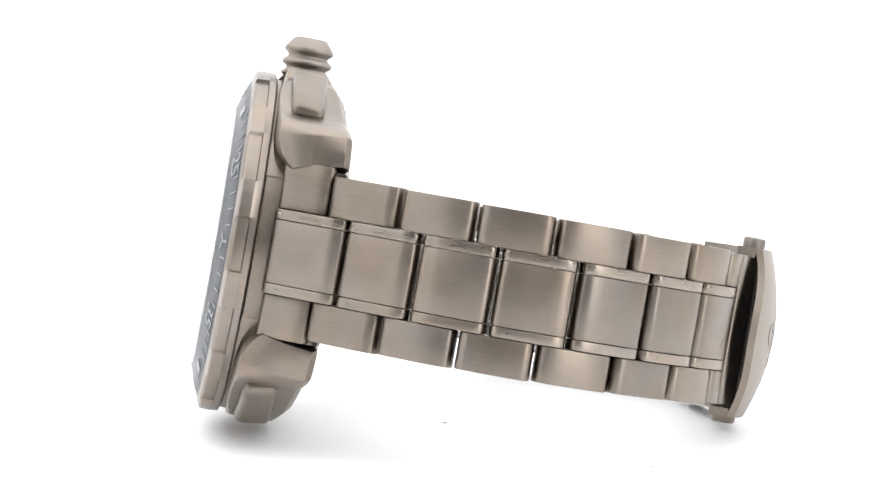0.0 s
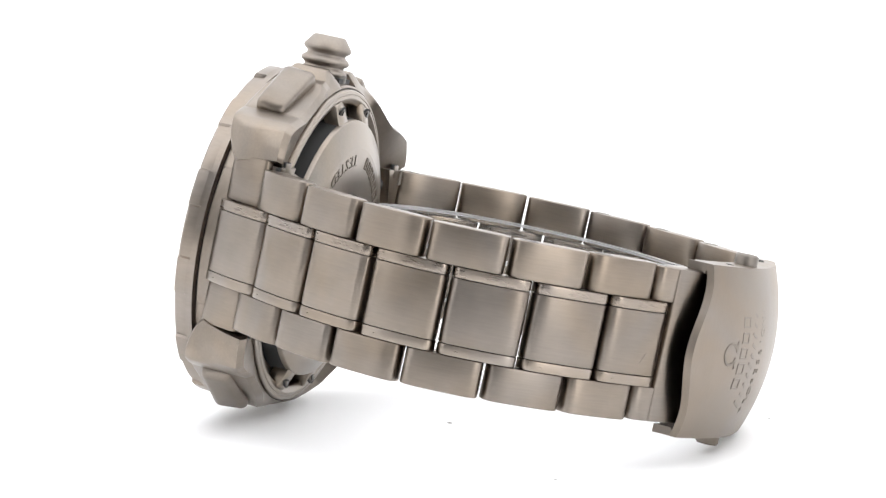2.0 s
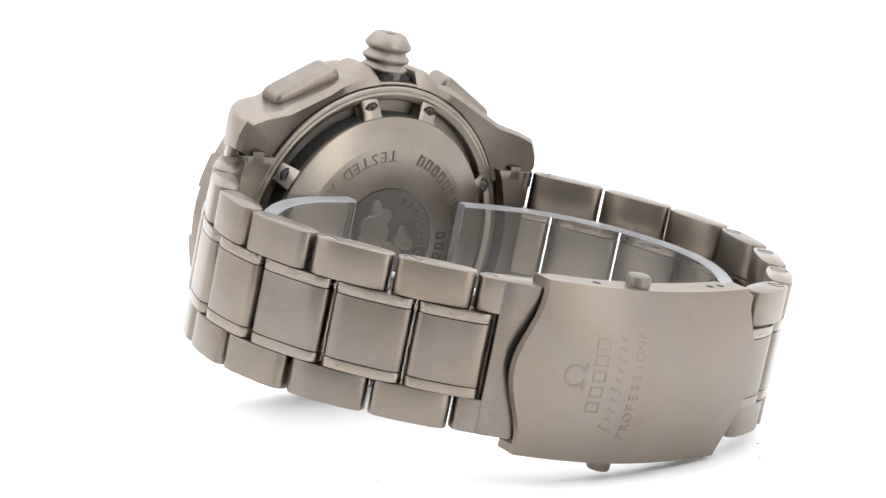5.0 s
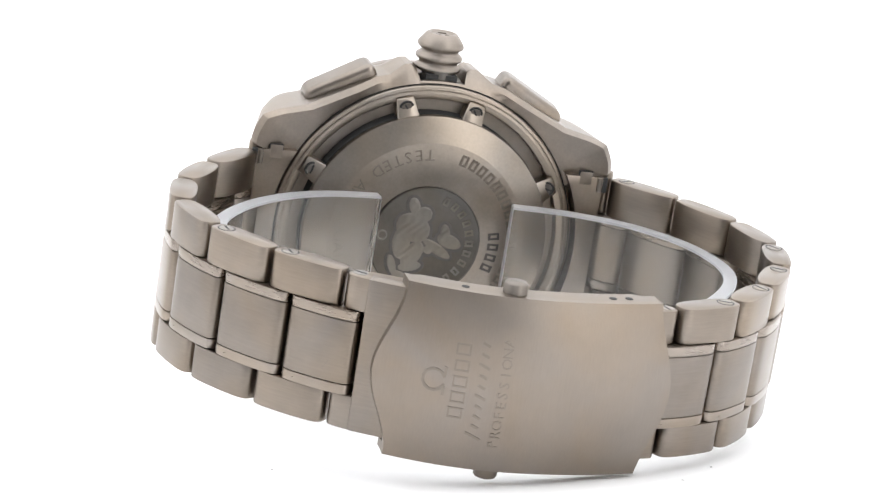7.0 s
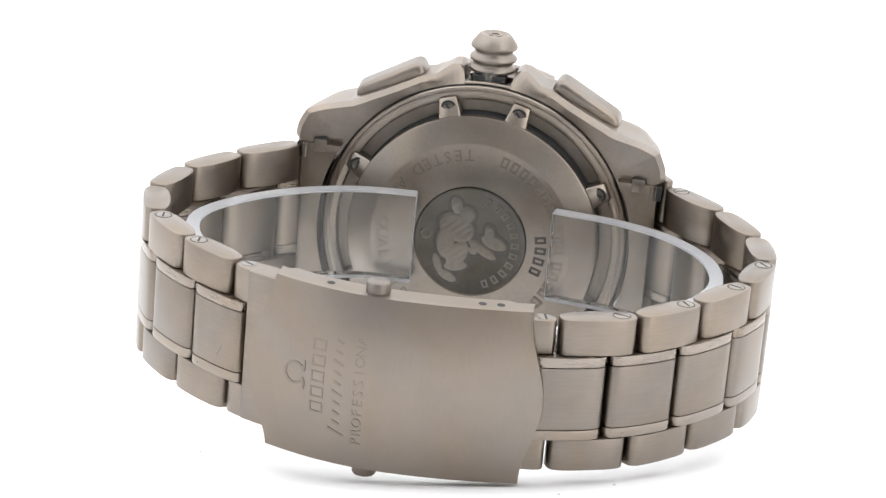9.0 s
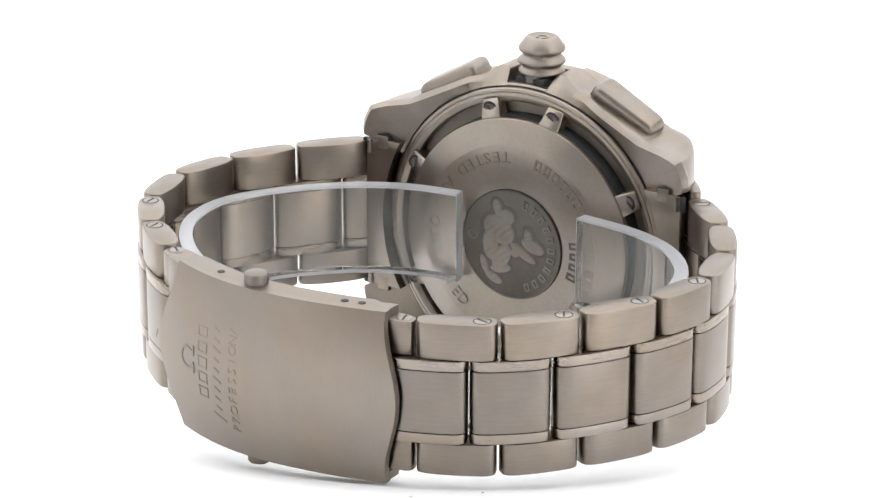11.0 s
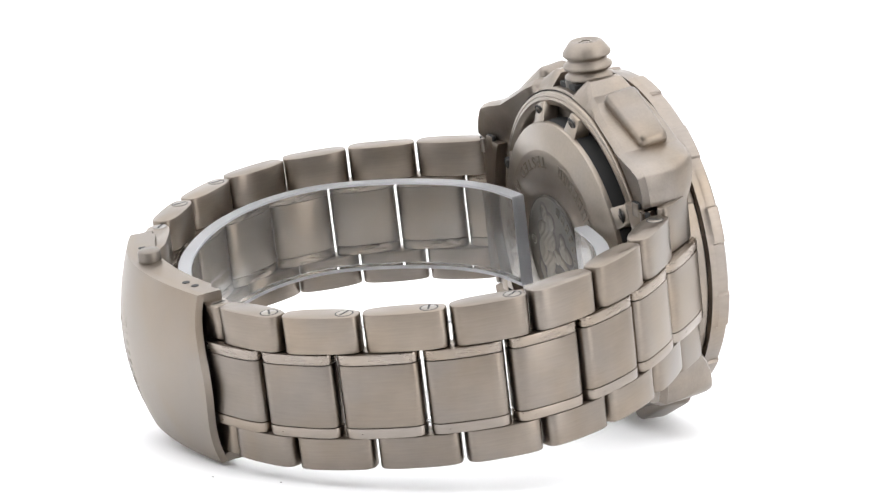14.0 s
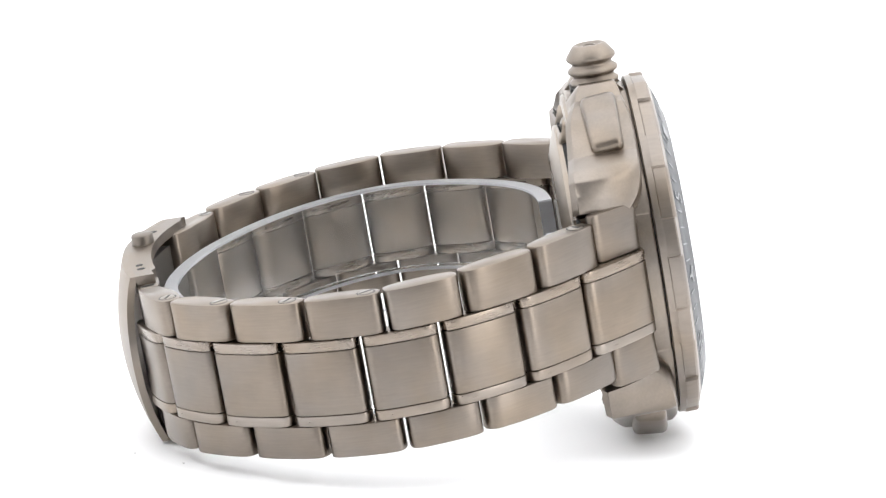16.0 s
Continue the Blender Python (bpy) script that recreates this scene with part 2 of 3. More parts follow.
def build_case():
    knots = [math.atan2(z, x) for x, z in CASE_LINE[1:-1]]
    quarter = sorted(set([0.0] + [k + d for k in knots for d in (-0.006, 0.006)] + [math.pi / 2 * i / 44 for i in range(1, 44)] + [radians(22.4 + 24 * i / 50) for i in range(50)] + [math.pi / 2]))
    angles = quarter + [math.pi - q for q in quarter[-2::-1]]
    angles = angles + [a + math.pi for a in angles[1:-1]]
    bm = bmesh.new()
    cols = []
    for a in angles:
        R = case_outline(a)
        lug = R > 22.4
        x, z = abs(math.cos(a)) * R, abs(math.sin(a)) * R
        yb = (1.5 + 0.08 * (26 - x) if lug else 3.5) + (0.45 * max(0.0, z - 20.6) if lug else 0.0)
        dip = max(0.0, min(0.99, (19.4 - z) / 9.2)) if lug else 0.0
        yt = 11.05 - 6.4 * (1 - math.sqrt(1 - dip * dip)) - 0.28 * max(0.0, z - 20.5) * lug
        if not lug and x > 15:
            yt = 5.6

        def reach(y):
            """The lugs slope down from the bezel to their tips; the crown stands in a notch."""
            if not lug:
                return 21.4 if x < 2.9 and math.sin(a) > 0 and 4.7 < y < 7.6 else R
            drop = max(0.0, 11.0 - y)
            slope = (22.2 + 0.6 * drop - 0.015 * drop * drop) / max(0.05, abs(math.cos(a)))
            return max(22.1, -0.9 * math.log(math.exp(-(R - 25) / 0.9) + math.exp(-(min(slope, 45) - 25) / 0.9)) + 25)

        top = reach(yt)
        prof = [(20.6, 11.35), (min(R, 22.2) - 0.1, 11.35), (22.15 if lug else R, 11.2), (22.2 if lug else R, min(11.1, yt + 0.3)), (max(22.2, top - 0.55) if lug else R, yt + 0.12)]
        prof += [(max(22.2, top - 0.2) if lug else R, yt - 0.02), (max(22.2, top - 0.04) if lug else R, yt - 0.25)]
        low = yb + 0.85
        prof += [(reach(yt - 0.25 + (low - yt + 0.25) * k / 12), yt - 0.25 + (low - yt + 0.25) * k / 12) for k in range(1, 13)]
        foot = reach(yb)
        edge = 0.75 if foot > 22.6 else 0.18
        prof += [(foot - 0.02, yb + edge), (foot - edge * 0.5, yb + edge * 0.48), (foot - edge, yb)]
        prof += [(0.5 * (foot - edge + 21.8), 0.5 * (yb + 3.35)), (21.8, 3.35), (21.75, 3.45), (21.7, 4.6)] if foot > 22.6 else [(21.8, yb - 0.05), (21.76, yb), (21.72, yb + 0.1), (21.7, 4.7)]
        cols.append([bm.verts.new((r * math.cos(a), y, r * math.sin(a))) for r, y in prof])
    n = len(cols)
    for i in range(n):
        p, q = cols[i], cols[(i + 1) % n]
        for j in range(len(p) - 1):
            bm.faces.new((p[j], p[j + 1], q[j + 1], q[j]))
    part("case", bm, CASE, watch, "satin titanium case with four lugs", smooth=30)
    # rubbed mark on the back of one lug
    mark = revolve([(0.6, -0.05), (1.15, -0.05), (1.15, 0.4), (0.6, 0.4)], n=20, closed=True)
    part("lug_mark", mark, RUBBED, watch, "faint rubbed emblem on the lug", Matrix.Rotation(radians(-145.4), 4, "Y") @ place(25.2, 2.55, 0, 0, 0, -18))
    # dark seam between case and bezel
    part("gasket", revolve([(20.9, 11.2), (21.9, 11.2), (21.9, 11.6), (20.9, 11.6)], closed=True), RUBBER_AND_SHADE, watch, "black seam under the bezel")
    # crown tube in the notch between the guards; black block stands for its shade
    part("crown_recess", block(4.4, 3.2, 1.5, 0), RUBBER_AND_SHADE, watch, "black block for the shade under the crown", place(0, 6.0, 22.0))
    part("crown_tube", revolve([(0, 20.5), (1.5, 20.5), (1.5, 23.2), (0, 23.2)], "Z", 24), DARK, watch, "dark crown tube", place(0, 5.8, 0))


def build_bezel():
    """Twelve shallow recesses round the ring."""
    bm = bmesh.new()
    n = 720
    cols = []
    for i in range(n):
        a = 2 * math.pi * i / n
        d = abs((math.degrees(a) + 15) % 30 - 15)
        k = max(0.0, min(1.0, (8.9 - d) / 0.25))  # 1 in a recess
        R = 22.9 - 0.38 * k
        prof = [(20.9, 11.46), (22.3, 11.46), (22.72, 11.62), (22.78, 12.3 + 0.15 * k), (R - 0.03, 12.5 + 0.05 * k), (R, 12.65), (R - 0.05, 14.0), (R - 0.2, 14.2), (min(22.3, R - 0.3), 14.3), (21.45, 14.55), (21.3, 14.6), (21.2, 14.5)]
        cols.append([bm.verts.new((r * math.cos(a), y, r * math.sin(a))) for r, y in prof])
    for i in range(n):
        p, q = cols[i], cols[(i + 1) % n]
        for j in range(len(p) - 1):
            bm.faces.new((p[j], p[j + 1], q[j + 1], q[j]))
    bezel = part("bezel", bm, BEZEL, watch, "brushed titanium bezel with twelve cut recesses", smooth=28)
    part("insert", revolve([(21.25, 14.45), (21.2, 14.62), (17.3, 16.0), (17.0, 15.95)]), INSERT, bezel, "blue-black bezel insert")
    slope = math.degrees(math.atan2(16.0 - 14.62, 21.2 - 17.3))

    def on_insert(deg, r):
        """Stands on the cone of the insert at a clockwise angle from twelve o'clock, head outwards."""
        y = 14.62 + (21.2 - r) / 3.9 * 1.38 + 0.05
        turn = Matrix(((0, 1, 0), (0, 0, 1), (1, 0, 0))).to_4x4()  # letter's x, y, normal to z, x, y
        return Matrix.Rotation(radians(-deg), 4, "Y") @ Matrix.Translation((r, y, 0)) @ Matrix.Rotation(radians(-slope), 4, "Z") @ turn

    for deg in range(0, 360, 6):
        if deg in (0, 180):
            star = bmesh.new()
            for k in range(3):
                merge(star, block(0.35, 1.2, 0.06, 0), on_insert(deg, 19.4) @ Matrix.Rotation(radians(120 * k), 4, "Z") @ Matrix.Translation((0, 0.6, 0)))
            part("pip", star, MARK, bezel)
        elif deg in (30, 150, 210, 330):
            word = {30: "5", 150: "25", 210: "35", 330: "55"}[deg]
            part("numeral", merge(bmesh.new(), letters(word, 3.3, 0.03), on_insert(deg, 19.4)), MARK, bezel)
        elif deg in (60, 90, 120, 240, 270, 300):
            part("bar", merge(bmesh.new(), block(1.8, 1.5, 0.06, 0), on_insert(deg, 19.4)), MARK, bezel)
        elif min(abs(deg - d) for d in (30, 60, 90, 120, 150, 210, 240, 270, 300, 330)) > 5:
            part("tick", merge(bmesh.new(), block(0.16, 1.6, 0.05, 0), on_insert(deg, 20.1)), MARK, bezel)
    part("crystal", revolve([(0, 15.2), (17.0, 15.2), (17.0, 15.9), (16.8, 16.02), (13, 16.12), (8, 16.2), (0, 16.25)], n=72), CRYSTAL, watch, "clear domed crystal")
    part("dial", revolve([(17.4, 14.9), (0, 14.9)], n=72), DIAL, watch, "black display dial")


def build_crown():
    prof = [(0, 28.25), (1.5, 28.25), (1.75, 28.5), (2.05, 28.5), (2.25, 28.35), (3.2, 27.1), (3.28, 26.8), (3.2, 26.55), (2.7, 26.15), (2.65, 25.95), (2.75, 25.75),
            (3.25, 25.35), (3.32, 25.1), (3.25, 24.85), (2.75, 24.5), (2.7, 24.3), (2.8, 24.1), (3.2, 23.8), (3.25, 23.55), (3.1, 23.3), (2.3, 22.9), (2.0, 22.6), (0, 22.6)]
    crown = part("crown", revolve(prof, "Z", 64), CROWN, watch, "grooved titanium crown", place(0, 7.7, 0), smooth=50)
    mark = bmesh.new()
    for k in range(9):
        a = radians(-50 + 280 * k / 8)
        merge(mark, block(0.22, 0.5, 0.12, 0), Matrix.Translation((0.75 * math.cos(a), 0.75 * math.sin(a), 28.3)) @ Matrix.Rotation(a, 4, "Z"))
    part("emblem", mark, CASE, crown, "raised plain emblem")


def build_pushers():
    for sx in (-1, 1):
        for sz in (-1, 1):
            bm = block(10.6, 5.0, 6.4, 1.3, 5)
            for v in bm.verts:  # tapered, softly arched tops
                out = v.co.x * sx * sz  # towards the lug
                if v.co.z > 0:
                    v.co.y *= 0.95
                    v.co.z -= (0.030 if out > 0 else 0.009) * out * out + (0.25 if v.co.y < -1 else 0.0)
                v.co.y *= 1 - 0.011 * (out + 5.3)  # narrower towards the lug
            tilt = 26.5
            m = place(13.65 * sx, 7.35, 19.6 if sz > 0 else -19.3, 0, tilt * sx if sz > 0 else 180 - tilt * sx, 0)
            part("pusher", bm, CASE, watch, "flat titanium push button", m @ place(0, 0, -1.1))
            seam = block(10.8, 5.2, 3.0, 1.0, 3)
            for v in seam.verts:
                out = v.co.x * sx * sz
                v.co.z -= 0.030 * out * out if out > 0 and v.co.z > 0 else 0.0
                v.co.y *= 1 - 0.011 * (out + 5.3)
            part("pusher_seam", seam, RUBBER_AND_SHADE, watch, "dark seam round the push button", m @ place(0, 0, -1.25))


def arc_letters(text, size, r, middle, y, inward=False):
    """Letters round the case back; angles are clockwise from the crown as one looks at the back."""
    bm = bmesh.new()
    step = math.degrees(size * 0.68 / r)
    for i, ch in enumerate(text):
        if ch == " ":
            continue
        off = (i - (len(text) - 1) / 2) * step
        deg = middle - off if inward else middle + off
        b = letters(ch, size, 0.05)
        # letter's x, y, normal: x to the right seen from behind (+x), y to the crown, normal to -y
        m = Matrix.Rotation(radians(deg), 4, "Y") @ Matrix.Translation((0, y, r)) @ Matrix.Rotation(radians(180 if inward else 0), 4, "Y") @ Matrix(((1, 0, 0, 0), (0, 0, -1, 0), (0, 1, 0, 0), (0, 0, 0, 1)))
        merge(bm, b, m)
    return bm


def arc_bars(name, count, w, h, r, middle, span, y, mat, parent, label):
    """Plain open bars in place of a name, round the case back."""
    for i in range(count):
        deg = middle + span * (i / max(1, count - 1) - 0.5)
        frame_bar = bmesh.new()
        for x, z, sx, sz in ((-0.5, 0, 0.3, 1), (0.5, 0, 0.3, 1), (0, 0.5, 0.7, 0.22), (0, -0.5, 0.7, 0.22)):
            merge(frame_bar, block(w * sx, 0.1, h * sz, 0), Matrix.Translation((x * w * 0.7, 0, z * h * 0.78)))
        part(name, frame_bar, mat, parent, label, Matrix.Rotation(radians(deg), 4, "Y") @ place(0, y, r))


def build_back():
    prof = [(21.66, 4.4), (21.62, 3.4), (21.55, 3.12), (21.42, 2.98), (21.05, 2.9), (21.0, 2.96), (20.92, 2.96), (20.87, 2.86), (20.5, 2.78), (20.35, 2.82), (19.75, 3.1), (19.65, 3.25), (19.6, 4.6), (17.8, 4.6), (17.75, 1.6), (17.65, 1.36), (17.4, 1.2), (14.2, 0.26), (14.05, 0.2), (7.95, 0.2), (7.9, 0.36), (0, 0.36)]
    back = part("case_back", revolve(prof, n=128), BACK, watch, "satin titanium case back with engraved lettering", smooth=25)
    part("back_seam", revolve([(21.6, 3.5), (21.85, 3.5), (21.85, 3.8), (21.6, 3.8)], n=128, closed=True), RUBBER_AND_SHADE, watch, "dark seam round the case back")
    # the channel's shade is put into colour: darker floor, black sleeve on the wall
    part("channel_floor", revolve([(17.82, 4.5), (19.58, 4.5)], n=128), CHANNEL, back, "bottom of the ring channel, slightly darkened for shade")
    part("channel_wall", revolve([(17.8, 2.0), (17.83, 4.48)], n=128), RUBBER_AND_SHADE, back, "black sleeve for the shade on the ring channel's wall")
    for deg in (15, 63.5, 116.5, 165, 195, 243.5, 296.5, 345):
        turn = Matrix.Rotation(radians(deg), 4, "Y")
        lug = block(2.5, 2.3, 2.7, 0.15, 1)
        for v in lug.verts:  # a wide foot towards the disc, sloping down to the ring
            v.co.x *= 1 + 0.22 * (v.co.z < 0)
            v.co.y += 0.36 * v.co.z
        part("screw_bridge", lug, BACK, back, m=turn @ place(0, 3.2, 18.9))
        bm = revolve([(0, 1.62), (0.62, 1.62), (0.75, 1.7), (0.75, 2.2), (0, 2.2)], n=24)
        screw = part("screw", bm, SCREW, back, "slotted steel screw", turn @ place(0, 2.12, 19.0, 20) @ place(0, -1.75, 0))
        part("slot", block(1.3, 0.1, 0.24, 0), RUBBER_AND_SHADE, screw, m=Matrix.Rotation(radians(deg * 1.7 + 20), 4, "Y") @ place(0, 1.6, 0))
        # black ring painted for the shade in the screw's sunk seat
        part("screw_seat", revolve([(0.75, 1.76), (1.02, 1.76), (1.02, 1.95), (0.75, 1.95)], n=24, closed=True), RUBBER_AND_SHADE, back, m=turn @ place(0, 2.12, 19.0, 20) @ place(0, -1.75, 0))
    part("lettering", arc_letters("TESTED AND QUALIFIED", 2.3, 12.55, -73, 0.17, True), ENGRAVE_BACK, back, "engraved words round the case back")
    arc_bars("name_bar", 11, 1.1, 1.6, 12.55, 53, 70, 0.17, ENGRAVE_BACK, back, "engraved bar in place of a name")
    arc_bars("name_bar", 9, 1.1, 1.6, 12.55, 127, 57, 0.17, ENGRAVE_BACK, back, "engraved bar in place of a name")
    arc_bars("model_bar", 4, 1.0, 1.6, 9.9, 95, 27, 0.17, ENGRAVE, back, "dark engraved bar in place of a name")
    disc = part("medallion", revolve([(7.9, 0.5), (7.85, 0.05), (7.7, 0.0), (7.5, 0.06), (7.3, 0.16), (0, 0.16)], n=80), MEDAL, back, "darkened round medallion with a plain relief", place(0, -0.16, 0))
    # plain raised emblem: rounded lobes with a dark sunk outline
    lobes = ((-2.2, 5.0, 0.8, 1.3, 20), (-0.7, 3.9, 1.2, 1.15, 0), (-2.0, 1.9, 2.6, 2.0, -25), (-3.4, -0.5, 1.3, 2.3, 5), (-1.6, -2.0, 1.3, 2.2, -30), (-1.7, -3.7, 1.7, 0.75, 10),
             (-4.3, -3.6, 0.6, 1.5, 20), (-2.8, -5.3, 1.5, 0.7, -25), (2.7, 1.6, 0.7, 1.2, 15), (3.4, 0.3, 1.9, 1.0, -20), (1.8, -0.9, 2.4, 0.75, -30), (0.6, -1.1, 0.7, 0.7, 0))

    def inside(x, z, grow):
        best = -1.0
        for lx, lz, w, h, turn in lobes:
            c, q = math.cos(radians(turn)), math.sin(radians(turn))
            u, v = (x - lx) * c + (z - lz) * q, (z - lz) * c - (x - lx) * q
            best = max(best, (1 - math.hypot(u / (w + grow), v / (h + grow))) * min(w, h))
        return best

    def emblem(grow, rise, soft, ridges):
        n = 110
        bm = bmesh.new()
        grid = {}
        for i in range(n + 1):
            for j in range(n + 1):
                x, z = -5.6 + 11.2 * i / n, -6.6 + 13.2 * j / n
                d = inside(x, z, grow)
                if d > -0.3:
                    y = 0.16 - rise * min(1.0, d / soft) ** 0.5 if d > 0 else 0.2
                    if d > 0.15:  # folds and feathering
                        y += ridges * (0.5 + 0.5 * math.sin(5.0 * x + 2.2 * math.sin(1.7 * z) - 3.0 * z))
                    grid[i, j] = bm.verts.new((x, y, z))
        for i, j in list(grid):
            q = [(i, j), (i + 1, j), (i + 1, j + 1), (i, j + 1)]
            if all(k in grid for k in q):
                bm.faces.new([grid[k] for k in q])
        return bm

    part("outline", emblem(0.42, 0.03, 0.05, 0.0), ENGRAVE, disc, "dark sunk outline of the emblem", smooth=80)
    part("relief", emblem(0.0, 0.15, 0.3, 0.04), RELIEF, disc, "worn raised emblem", smooth=80)
    part("ring_mark", revolve([(0.45, 0.15), (0.62, 0.08), (0.8, 0.15)], n=24), RELIEF, disc, "small raised ring", place(-6.3, 0, 0.5))
    arc_bars("rim_bar", 11, 0.85, 1.2, 6.35, 88, 136, 0.13, RELIEF, disc, "raised bar round the medallion's rim")


# the bracelet's outer line, from the case to the clasp on each side: ends of the links
SIX = [(-25.5, 3.0), (-32.5, -5.3), (-37.5, -14.1), (-39.4, -23.6), (-36.8, -33.3), (-30.5, -41.5), (-22.6, -48.0)]
TWELVE = [(26.7, 3.2), (34.2, -4.5), (39.5, -13.5), (41.6, -22.9), (39.5, -32.5), (34.1, -41.6), (27.4, -49.3), (18.1, -53.5)]


def link_outline(h, top=1.65, low=1.95, blunt=False):
    """A link seen from its rim: two flat bows that meet in blunt rounded ends at mid thickness."""
    up = [(-1.0, -0.45), (-1.0, 0.0), (-0.99, 0.28), (-0.965, 0.48), (-0.92, 0.64), (-0.85, 0.76), (-0.75, 0.85), (-0.6, 0.92), (-0.4, 0.965), (-0.2, 0.99), (0, 1.0)]
    dn = [(1.0, -0.4), (0.965, -0.56), (0.88, -0.7), (0.73, -0.84), (0.5, -0.95), (0.2, -1.0)]
    if blunt:
        up = [(-1.0, -0.45), (-1.0, 0.8), (-0.985, 0.88), (-0.95, 0.92), (-0.6, 0.97), (0, 1.0)]
    up = up + [(-x, y) for x, y in up[-2::-1]]
    dn = dn[1:] + [(-x, y) for x, y in dn[:0:-1]]
    pts = [(x * h, y * top if y > -0.4 else -0.3 * low) for x, y in up] + [(x * h, y * low) for x, y in dn]
    return pts[::-1]


def along(p, q, z=0.35):
    """A link's frame: x from p to q, y out of the loop, z to the crown."""
    d = Vector((q[0] - p[0], q[1] - p[1], 0)).normalized()
    out = Vector((d.y, -d.x, 0)) if (d.y * (p[0] + q[0]) - d.x * (p[1] + q[1] + 46)) > 0 else Vector((-d.y, d.x, 0))
    up = Vector((0, 0, 1))
    x = out.cross(up)
    m = Matrix((x, out, up)).transposed().to_4x4()
    m.translation = Vector(((p[0] + q[0]) / 2, (p[1] + q[1]) / 2, z)) * MM
    return m


def on_line(line, s):
    """The point at s links along the line, extended at the ends."""
    i = max(0, min(len(line) - 2, int(math.floor(s))))
    u = s - i
    (x0, y0), (x1, y1) = line[i], line[i + 1]
    # bulge between the corner points so that the loop stays round
    b = 0.0 if u < 0 or u > 1 else 0.55 * 4 * u * (1 - u)
    d = Vector((x1 - x0, y1 - y0)).normalized()
    n = Vector((d.y, -d.x))
    if n.x * (x0 + x1) + n.y * (y0 + y1 + 46) < 0:
        n = -n
    return (x0 + (x1 - x0) * u + n.x * b, y0 + (y1 - y0) * u + n.y * b)


def build_bracelet():
    outer = middle = strip = None
    for line, screws in ((SIX, (4, 5)), (TWELVE, (0, 3, 4, 5, 6))):
        for i in range(len(line) - 1):
            p, q = line[i], line[i + 1]
            fit = Matrix.Diagonal(((math.dist(p, q) / 2 - 0.24) / 4.7, 1, 1, 1))
            for sz in (1, -1):
                m = along(p, q)
                if outer is None:
                    outer = part("outer_link", prism(link_outline(4.7), 5.42, 10.0, 0.18), LINK, watch, "brushed titanium side link", m).data
                    ob = bpy.data.objects["outer_link"]
                else:
                    ob = part("outer_link", outer, LINK, watch, "brushed titanium side link", m)
                if sz < 0:
                    ob.matrix_basis = m @ fit @ Matrix.Translation((0, 0, -5.42 * MM)) @ Matrix.Diagonal((1, 1, 0.89 if line is TWELVE else 0.96 + max(0.0, 0.09 - 0.025 * i), 1)) @ Matrix.Translation((0, 0, -10.0 * MM))
                else:
                    rise = max(0.0, 0.75 - 0.13 * i) if line is TWELVE else max(0.0, 0.5 - 0.13 * i)
                    ob.matrix_basis = m @ fit @ Matrix.Translation((0, 0, 5.42 * MM)) @ Matrix.Diagonal((1, 1, 1 + rise / 4.58, 1)) @ Matrix.Translation((0, 0, -5.42 * MM))
                if sz > 0 and i in screws:
                    # slotted screw in the link's upper rim, at the end away from the clasp
                    sx = 1 if (m.to_3x3() @ Vector((1, 0, 0))).dot(Vector((p[0] - q[0], p[1] - q[1], 0))) > 0 else -1
                    c = place(sx * 3.0, -0.1, 0)
                    screw = part("screw", revolve([(0, 9.7), (0.98, 9.7), (0.98, 10.02), (0.9, 10.08), (0, 10.08)], "Z", 24), STEEL, watch, "slotted steel screw in the link", m @ c @ place(0, 0, rise))
                    part("slot", block(1.7, 0.26, 0.1, 0), RUBBER_AND_SHADE, screw, m=Matrix.Rotation(random.uniform(0, 3.1), 4, "Z") @ place(0, 0, 10.06))
                    part("screw_seam", revolve([(0.98, 9.9), (1.14, 9.9), (1.14, 10.02), (0.98, 10.02)], "Z", 24, closed=True), RUBBER_AND_SHADE, screw)
        last = len(line) - 1
        for i in range(-1, last):
            a, b = i + 0.36, i + 1.36
            if i == last - 1:
                b = last + (0.28 if line is SIX else 0.3)
            if i == -1:
                a = -0.75
            p, q = on_line(line, a), on_line(line, b)
            if i == -1:
                p = (22.0 * (-1 if line is SIX else 1), 9.3)
            m = along(p, q)
            length = math.hypot(q[0] - p[0], q[1] - p[1])
            if 0 <= i < last - 1:
                if middle is None:
                    ob = part("centre_link", prism(link_outline(4.74), -3.98, 3.98, 0.12), LINK, watch, "brushed titanium centre link", m)
                    middle = ob.data
                else:
                    ob = part("centre_link", middle, LINK, watch, "brushed titanium centre link", m)
                h = 4.74
                ob.matrix_basis = m @ Matrix.Diagonal(((length / 2 - 0.23) / 4.74, 1, 1, 1))
            else:
                h = length / 2 - 0.06
                ob = part("centre_link", prism(link_outline(h), -3.98, 3.98, 0.12), LINK, watch, "brushed titanium centre link", m)
            if line is SIX and i == last - 1:
                part("scratch", block(0.05, 0.04, 1.6, 0), ENGRAVE_SOFT, ob, "thin dark scratch", place(-1.4, 1.63, -1.9, 0, -28, 0))
            for sz in (1, -1):
                part("edge_strip", prism(link_outline(h), 4.06 if sz > 0 else -5.34, 5.34 if sz > 0 else -4.06, 0.12), LINK_SIDE, ob, "satin edge strip of the link")
        # end pieces between the lugs
        sgn = -1 if line is SIX else 1
        for sz in (1, -1):
            p, q = (sgn * 21.8, 9.2), line[0]
            h = math.hypot(q[0] - p[0], q[1] - p[1]) / 2 - 0.1
            part("end_piece", prism(link_outline(h, 0.9, 1.3), 5.42 if sz > 0 else -10.85, 11.55 if sz > 0 else -5.42, 0.25), LINK, watch, "end piece of the bracelet between the lugs", along(p, q))
